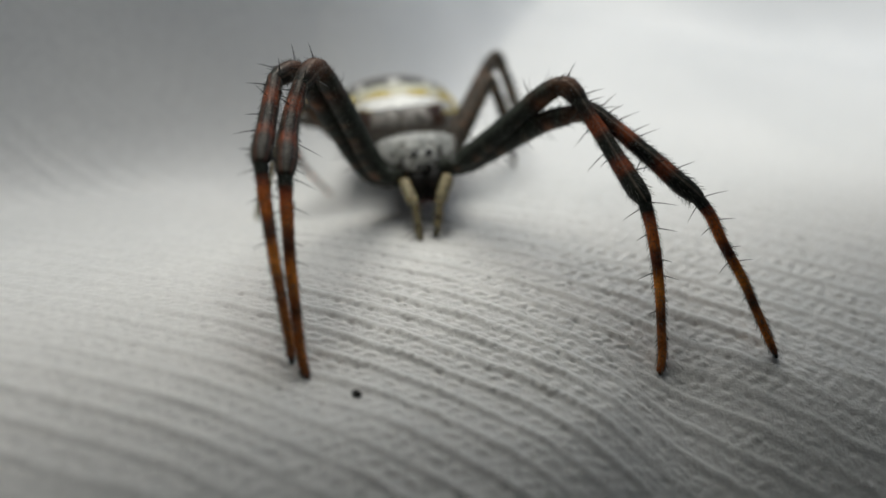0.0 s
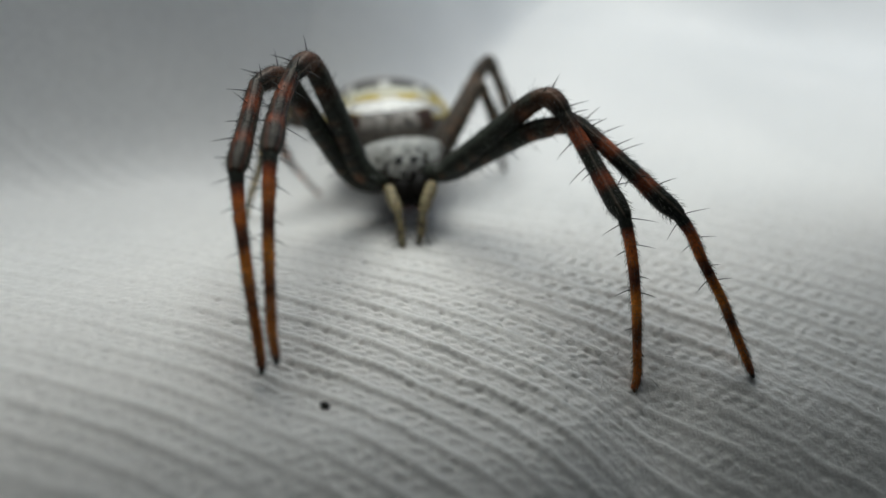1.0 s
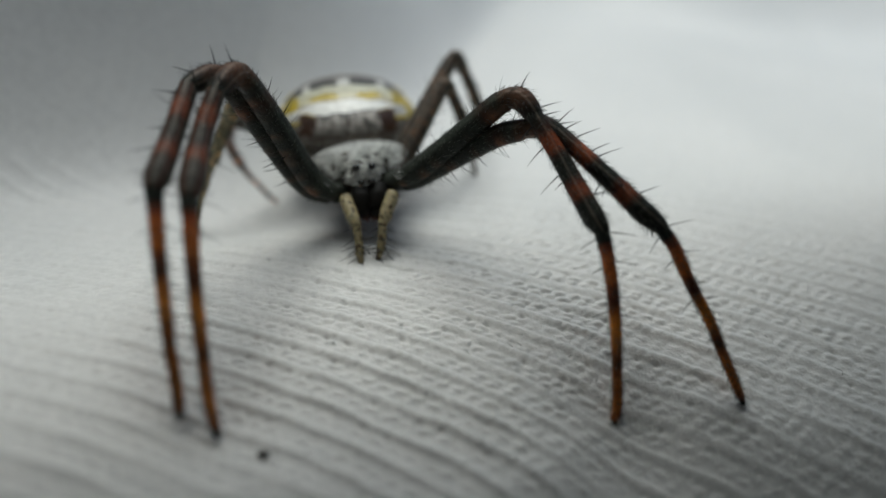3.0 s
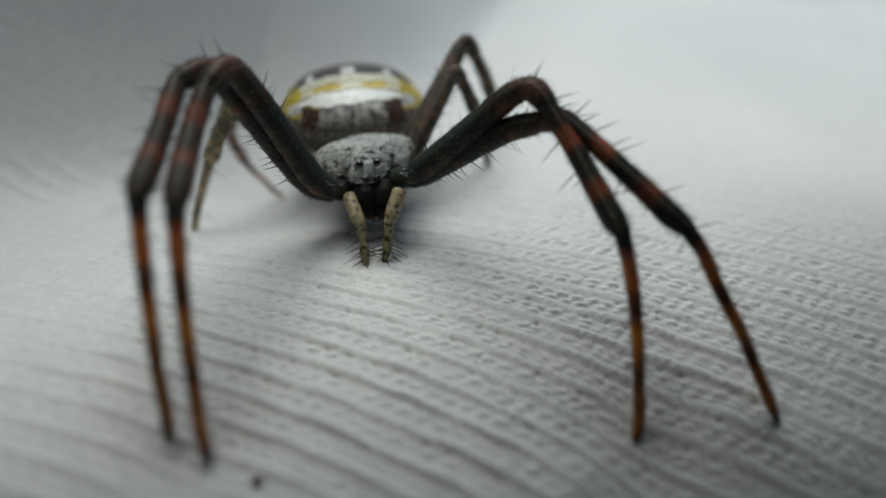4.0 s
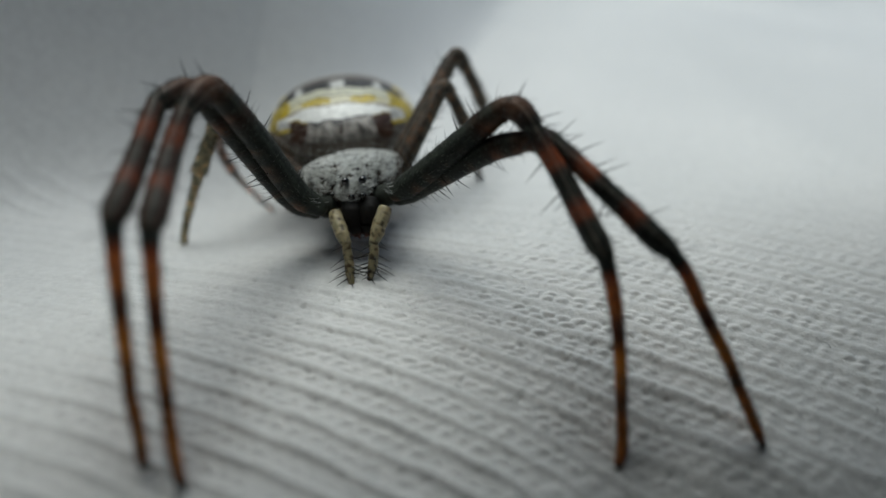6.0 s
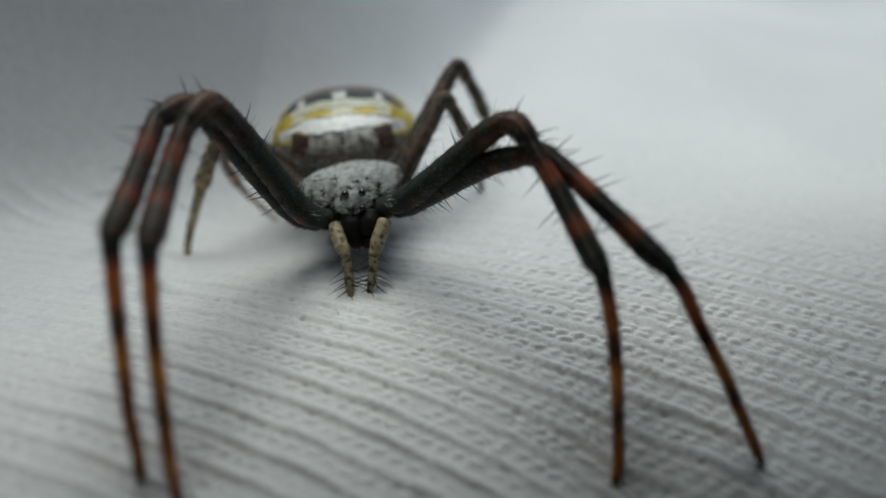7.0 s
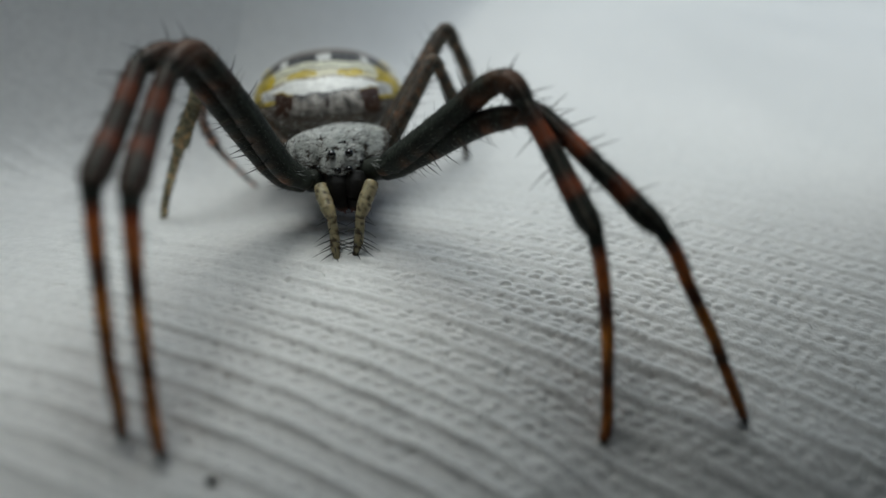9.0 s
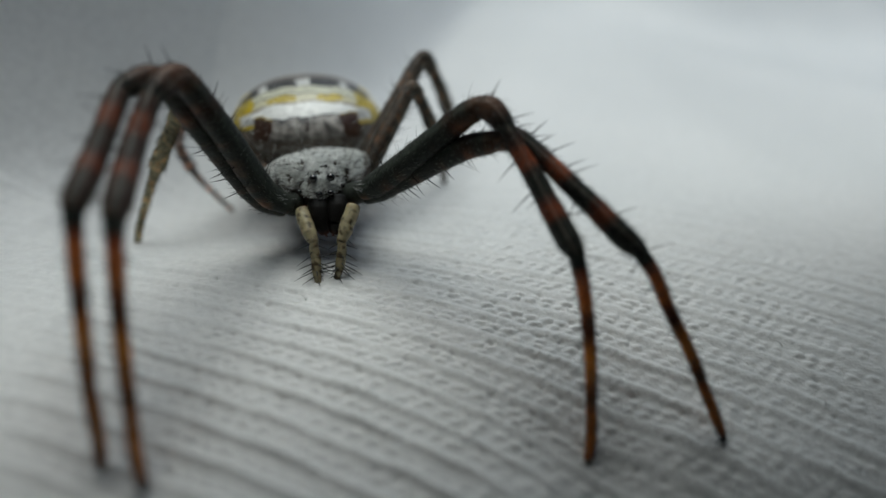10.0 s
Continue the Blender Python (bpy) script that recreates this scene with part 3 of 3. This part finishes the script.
# jaws: two stout dark segments below the face
for side, pts in ((-1, [(-0.42, -0.3, 3.05), (-0.24, -0.95, 2.5), (0.07, -1.25, 1.7)]), (1, [(0.46, -0.2, 3.25), (0.56, -0.85, 2.65), (0.55, -1.15, 1.75)])):
    line = smooth_line(pts, 20)
    v, f = tube(line, np.interp(np.linspace(0, 1, 20), (0, 0.3, 0.75, 0.95, 1), (0.55, 0.6, 0.42, 0.28, 0.18)), 16, wobble=0.03)
    jaw = mesh_object("jaw", v, f, LEG, np.repeat(banded(np.linspace(0, 1, 20), [(0, (0.008, 0.008, 0.007)), (0.85, (0.011, 0.009, 0.008)), (1, (0.09, 0.035, 0.022))]), 16, axis=0), spider, origin=tuple(line[0]))
    jaw["label"] = "stout dark brown jaw with reddish tip"
    fang = smooth_line([line[-2], line[-1] + (-side * 0.12, -0.02, -0.12)], 6)
    v, f = tube(fang, np.linspace(0.1, 0.03, 6), 8)
    mesh_object("fang", v, f, LEG, np.tile((0.16, 0.05, 0.025), (len(v), 1)), jaw, origin=tuple(fang[0]))

# feelers: pale yellow segments with dark spots at the joints and long black bristles
PALE, SPOT = np.array((0.33, 0.285, 0.165)), np.array((0.05, 0.035, 0.018))
for side, pts in ((-1, [(-1.1, -0.95, 2.65), (-0.68, -1.7, 2.26), (-0.26, -2.25, 1.85), (-0.06, -2.65, 1.2), (0.28, -3.44, 0.18)]),
                  (1, [(1.3, -0.95, 3.3), (1.14, -1.6, 2.7), (1.0, -2.15, 2.04), (1.08, -2.55, 1.4), (1.02, -3.04, 0.5)])):
    feeler = None
    hairs = []
    for k, (a, b, ra, rb) in enumerate(((0, 1, 0.36, 0.36), (1, 2, 0.35, 0.26), (2, 3, 0.23, 0.24), (3, 4, 0.24, 0.15))):
        n = 22
        p, q = np.array(pts[a]), np.array(pts[b])
        line = smooth_line([p - (q - p) * 0.1, (p + q) / 2 + (0.04 * side, 0, 0), q + (q - p) * 0.1], n)
        s = np.linspace(0, 1, n)
        r = np.interp(s, (0, 0.06, 0.15, 0.4, 0.8, 0.94, 1), (ra * 0.8, ra * 0.94, ra * 0.97, ra, rb, rb * 0.95, rb * (0.8 if k < 3 else 0.4)))
        v, f = tube(line, r, 14, wobble=0.04)
        col = []
        for i, w in enumerate(v):
            joint = math.exp(-((s[i // 14] - 0.93) / 0.07) ** 2) * (k > 0)
            m = joint * (0.45 + max(0.0, 2.0 * noise.noise(tuple(w * 3.1)))) + max(0.0, 3.2 * noise.noise(tuple(w * 4.5)) - 0.25) + 0.25 * (k > 1)
            if k == 3:
                m += 0.5 * max(0.0, s[i // 14] - 0.8) / 0.2
            m = min(max(m, 0), 1)
            col.append(PALE * (1 - m) + SPOT * m)
        ob = mesh_object("feeler" if k == 0 else "feeler_segment", v, f, PALP, np.array(col), feeler or spider, origin=tuple(line[0]))
        if k == 0:
            feeler = ob
            feeler["label"] = "pale yellow feeler with dark spots and black bristles"
        coat_hairs(line, r, hairs, 12, 0.3, 0.007)
        if k == 1:
            big_spines(line, r, hairs, [(0.8, 0, 0.6), (0.8, 180, 0.6)], 0.017)
        if k == 2:
            big_spines(line, r, hairs, [(0.2, 0, 0.7), (0.3, 180, 0.8), (0.75, 200, 0.9), (0.8, 340, 0.9), (0.85, 90, 0.7), (0.6, 20, 0.7)], 0.03)
        if k == 3:
            big_spines(line, r, hairs, [(0.25, 0, 0.9), (0.25, 180, 0.9), (0.4, 20, 1.0), (0.4, 165, 1.0), (0.5, 345, 1.0), (0.5, 200, 0.95), (0.65, 10, 0.9), (0.65, 175, 0.9), (0.85, 60, 0.5), (0.9, 130, 0.5), (0.3, 90, 0.8), (0.5, 60, 0.9), (0.5, 120, 0.9)], 0.034)
    v, f = spikes(hairs)
    tagged(mesh_object("bristles", v, f, BRISTLE, None, feeler, origin=pts[0]), kind="stuff")


def make_abdomen():
    """Broad shield with blunt shoulders; bands run across it from front to back."""
    nu, nv = 260, 190
    v, c = [], []
    O = np.array((-2.8, 8.8, 2.7))
    turn = np.array(pose(0, 0, 0, -6, -8, 13))[:3, :3]
    WHITE, CREAM, YELLOW, BLACK, GREY, UMBER, SILVER, RUST = [np.array(q) for q in ((0.82, 0.82, 0.78), (0.40, 0.38, 0.26), (0.48, 0.355, 0.005), (0.010, 0.010, 0.012), (0.13, 0.108, 0.085), (0.03, 0.016, 0.011), (0.4, 0.37, 0.33), (0.05, 0.022, 0.011))]
    for i in range(nv + 1):
        a = math.pi * i / nv                      # 0 front pole, pi rear pole
        for j in range(nu):
            b = 2 * math.pi * j / nu
            sy, ring = -math.cos(a), math.sin(a)
            ring = ring ** (0.72 if sy < 0 else 1.0)
            x, z = math.cos(b), math.sin(b)
            half = np.interp(sy, (-1, -0.4, 0.3, 1), (4.3, 4.65, 4.5, 3.6))
            hx = half * ring * np.sign(x) * abs(x) ** 0.9
            hz = (3.1 if z > 0 else 2.9) * ring * np.sign(z) * abs(z) ** 0.95
            p = np.array((hx, sy * 5.0, hz))
            if sy < -0.5 and z > 0:               # slight notch between the shoulders
                p[2] -= 0.25 * math.exp(-(hx / 1.0) ** 2) * (-sy - 0.5)
            v.append(O + turn @ p)
            # angle up and over the front, along which the bands follow one another
            d = math.degrees(math.atan2(p[2] / 3.1, -p[1] / 5.0)) if z > 0 else -40 * abs(z)
            d += 0.14 * p[0] ** 2
            d += 2.2 * noise.noise((p[0] * 1.3, d * 0.07, 1.0)) + 0.8 * noise.noise((p[0] * 4, p[1] * 4, 2.0))
            d -= 4
            e = noise.noise((p[0] * 2.5, p[1] * 2.5, p[2] * 2.5)) + 0.5 * noise.noise((p[0] * 7, p[1] * 7, p[2] * 7))
            m = abs(p[0] + 0.12 * noise.noise((d * 0.1, 0, 5)))
            edge = 34 + 5 * ease((m - 1.7) / 0.9) + 1.2 * e      # lower edge of the white band
            top = 46.5 - 2.0 * ease((m - 1.9) / 0.8)
            side = m > 2.85 + 0.15 * e
            if d < 13:
                col = GREY * (0.8 + 0.4 * e)
            elif side and d < 68:
                if d < 26:
                    col = GREY * (0.8 + 0.4 * e)
                elif 30 < d < 46 and m < 3.65:
                    col = WHITE * (0.62 + 0.3 * e)
                else:
                    col = YELLOW * (0.9 + 0.35 * e) if m < 4.3 else GREY * 0.8
            elif edge - 1.6 < d < edge and m < 1.8:              # shadow line painted dark under the white band's edge
                col = BLACK * 2
            elif d < edge:
                if 1.75 + 0.02 * (31 - d) < m:
                    col = RUST * (1 + 0.5 * e) if d < edge - 1.2 else YELLOW * 0.7
                elif m < 0.1 + 0.05 * e and d > 19:
                    col = UMBER
                else:
                    col = SILVER * (0.7 + 0.8 * max(e, -0.7)) * (0.65 + 0.35 * ease((d - 14) / 9))
            elif d < top:
                col = WHITE
            elif d < 48:
                col = GREY * 1.8
            elif d < 57:
                w = ((m - 1.3) / 0.85) ** 2 + ((d - 52.5) / 4.4) ** 2 + 0.8 * e
                col = YELLOW * (1 + 0.3 * e) if w < 1 else CREAM * 1.45
            elif d < 58.5:
                col = UMBER
            elif 62.4 < d < 63.6:
                col = GREY
            elif d < 67.5:
                col = np.array((0.66, 0.66, 0.5))
            elif d < 68.8:
                col = GREY * 0.8
            elif d < 82:
                col = BLACK if (0.4 < m + 0.12 * e < 2.1 or 2.5 < m + 0.12 * e < 3.7) else WHITE * 0.8
            elif d < 93:
                col = GREY * (0.8 + 0.3 * e) if m < 3.2 else YELLOW
            elif d < 104:
                col = GREY * 1.6 if m < 3.4 else YELLOW
            elif d < 118:
                col = BLACK if 0.4 < m < 2.6 else CREAM
            elif d < 135:
                col = CREAM
            else:
                col = BLACK if int(d / 9) % 2 else YELLOW
            if z < 0:
                col = UMBER * 1.2 * (1 + 0.4 * e) if z > -0.55 else BLACK * 2
            c.append(col)
    f = [(i * nu + j, (i + 1) * nu + j, (i + 1) * nu + (j + 1) % nu, i * nu + (j + 1) % nu) for i in range(nv) for j in range(nu)]
    ob = mesh_object("abdomen", v, f, ABDOMEN, np.array(c), spider, origin=tuple(O))
    r = random.Random(21)
    V = np.array(v)
    hairs = []
    while len(hairs) < 420:
        p = V[r.randrange(len(V))]
        q = turn.T @ (p - O)
        if q[1] > -1.0 or q[2] < -0.5:
            continue
        out = (p - O) / np.linalg.norm(p - O)
        way = out * 0.6 + np.array((r.uniform(-0.5, 0.5), -0.5, r.uniform(-0.2, 0.4)))
        hairs.append((p, p + way / np.linalg.norm(way) * r.uniform(0.25, 0.5), 0.011, (0, 0, 0.02)))
    hv, hf = spikes(hairs)
    tagged(mesh_object("silver_hair", hv, hf, WHITE_HAIR, None, ob, origin=tuple(O)), kind="stuff")
    ob["label"] = "rounded abdomen banded in silver white, yellow and black"
    return ob


abdomen = make_abdomen()
waist = smooth_line([to_body((0, 2.2, 0.1)), to_body((0, 3.2, 0.3))], 8)
v, f = tube(waist, np.full(8, 0.5), 14)
mesh_object("waist", v, f, LEG, np.tile(BROWN, (len(v), 1)), spider, origin=tuple(waist[0]))


# ---- small things on the cloth ----
def make_speck():
    x, y = -1.3, -15.1
    bm = bmesh.new()
    bmesh.ops.create_icosphere(bm, subdivisions=2, radius=0.2 * MM)
    for q in bm.verts:
        k = 1 + 0.35 * noise.noise(q.co * 4500)
        q.co = Vector((q.co.x * k * 1.1, q.co.y * k * 0.8, q.co.z * k * 0.6))
    me = bpy.data.meshes.new("grit")
    bm.to_mesh(me)
    bm.free()
    me.materials.append(SPECK)
    ob = new("grit", me)
    ob.location = Vector((x, y, surface(x, y) + 0.08)) * MM
    tagged(ob, "tiny black speck of grit lying on the cloth", "grit")


make_speck()


def make_fuzz():
    r = random.Random(11)
    items = []
    for _ in range(560):
        x, y = r.uniform(-14, 24), r.uniform(-20, 6)
        if r.random() < 0.3:
            x, y = r.choice(((6, -11.5), (11, -9), (2, -4.5))) + np.array((r.gauss(0, 2), r.gauss(0, 1.4)))
        z = surface(x, y) - 0.02
        a, k = r.uniform(0, 2 * math.pi), r.uniform(0.25, 0.8)
        tip = (x + k * math.cos(a), y + k * math.sin(a))
        zt = max(surface(*tip) + r.uniform(0.0, 0.06), z)
        items.append(((x, y, z), (*tip, zt), r.uniform(0.011, 0.019), (r.uniform(-0.25, 0.25), r.uniform(-0.25, 0.25), r.uniform(0.03, 0.1))))
    v, f = spikes(items)
    tagged(mesh_object("lint", v, f, FIBRE), "fine loose white cotton fibres standing off the cloth", "lint", kind="stuff")


make_fuzz()


# ---- what moves ----
def motions():
    def still(ob):
        return Matrix.Translation(ob.location)

    front, second = leg_left_front, leg_left_second
    rest = still(front)
    before = rest @ pose(0, 0, 0, 1.7, 1.3, -1.0)
    lifted = rest @ pose(0, 0, 0, -5.3, 3.5, -0.6)
    walk(front, [(0.0, before), (0.9, before), (1.0, lifted), (1.13, rest), (10.0, rest)])
    rest2 = still(second)
    first2 = rest2 @ pose(0, 0, 0, -1.0, -1.2, 1.5)
    walk(second, [(0.0, first2), (1.0, first2), (1.15, rest2), (10.0, rest2)])


motions()
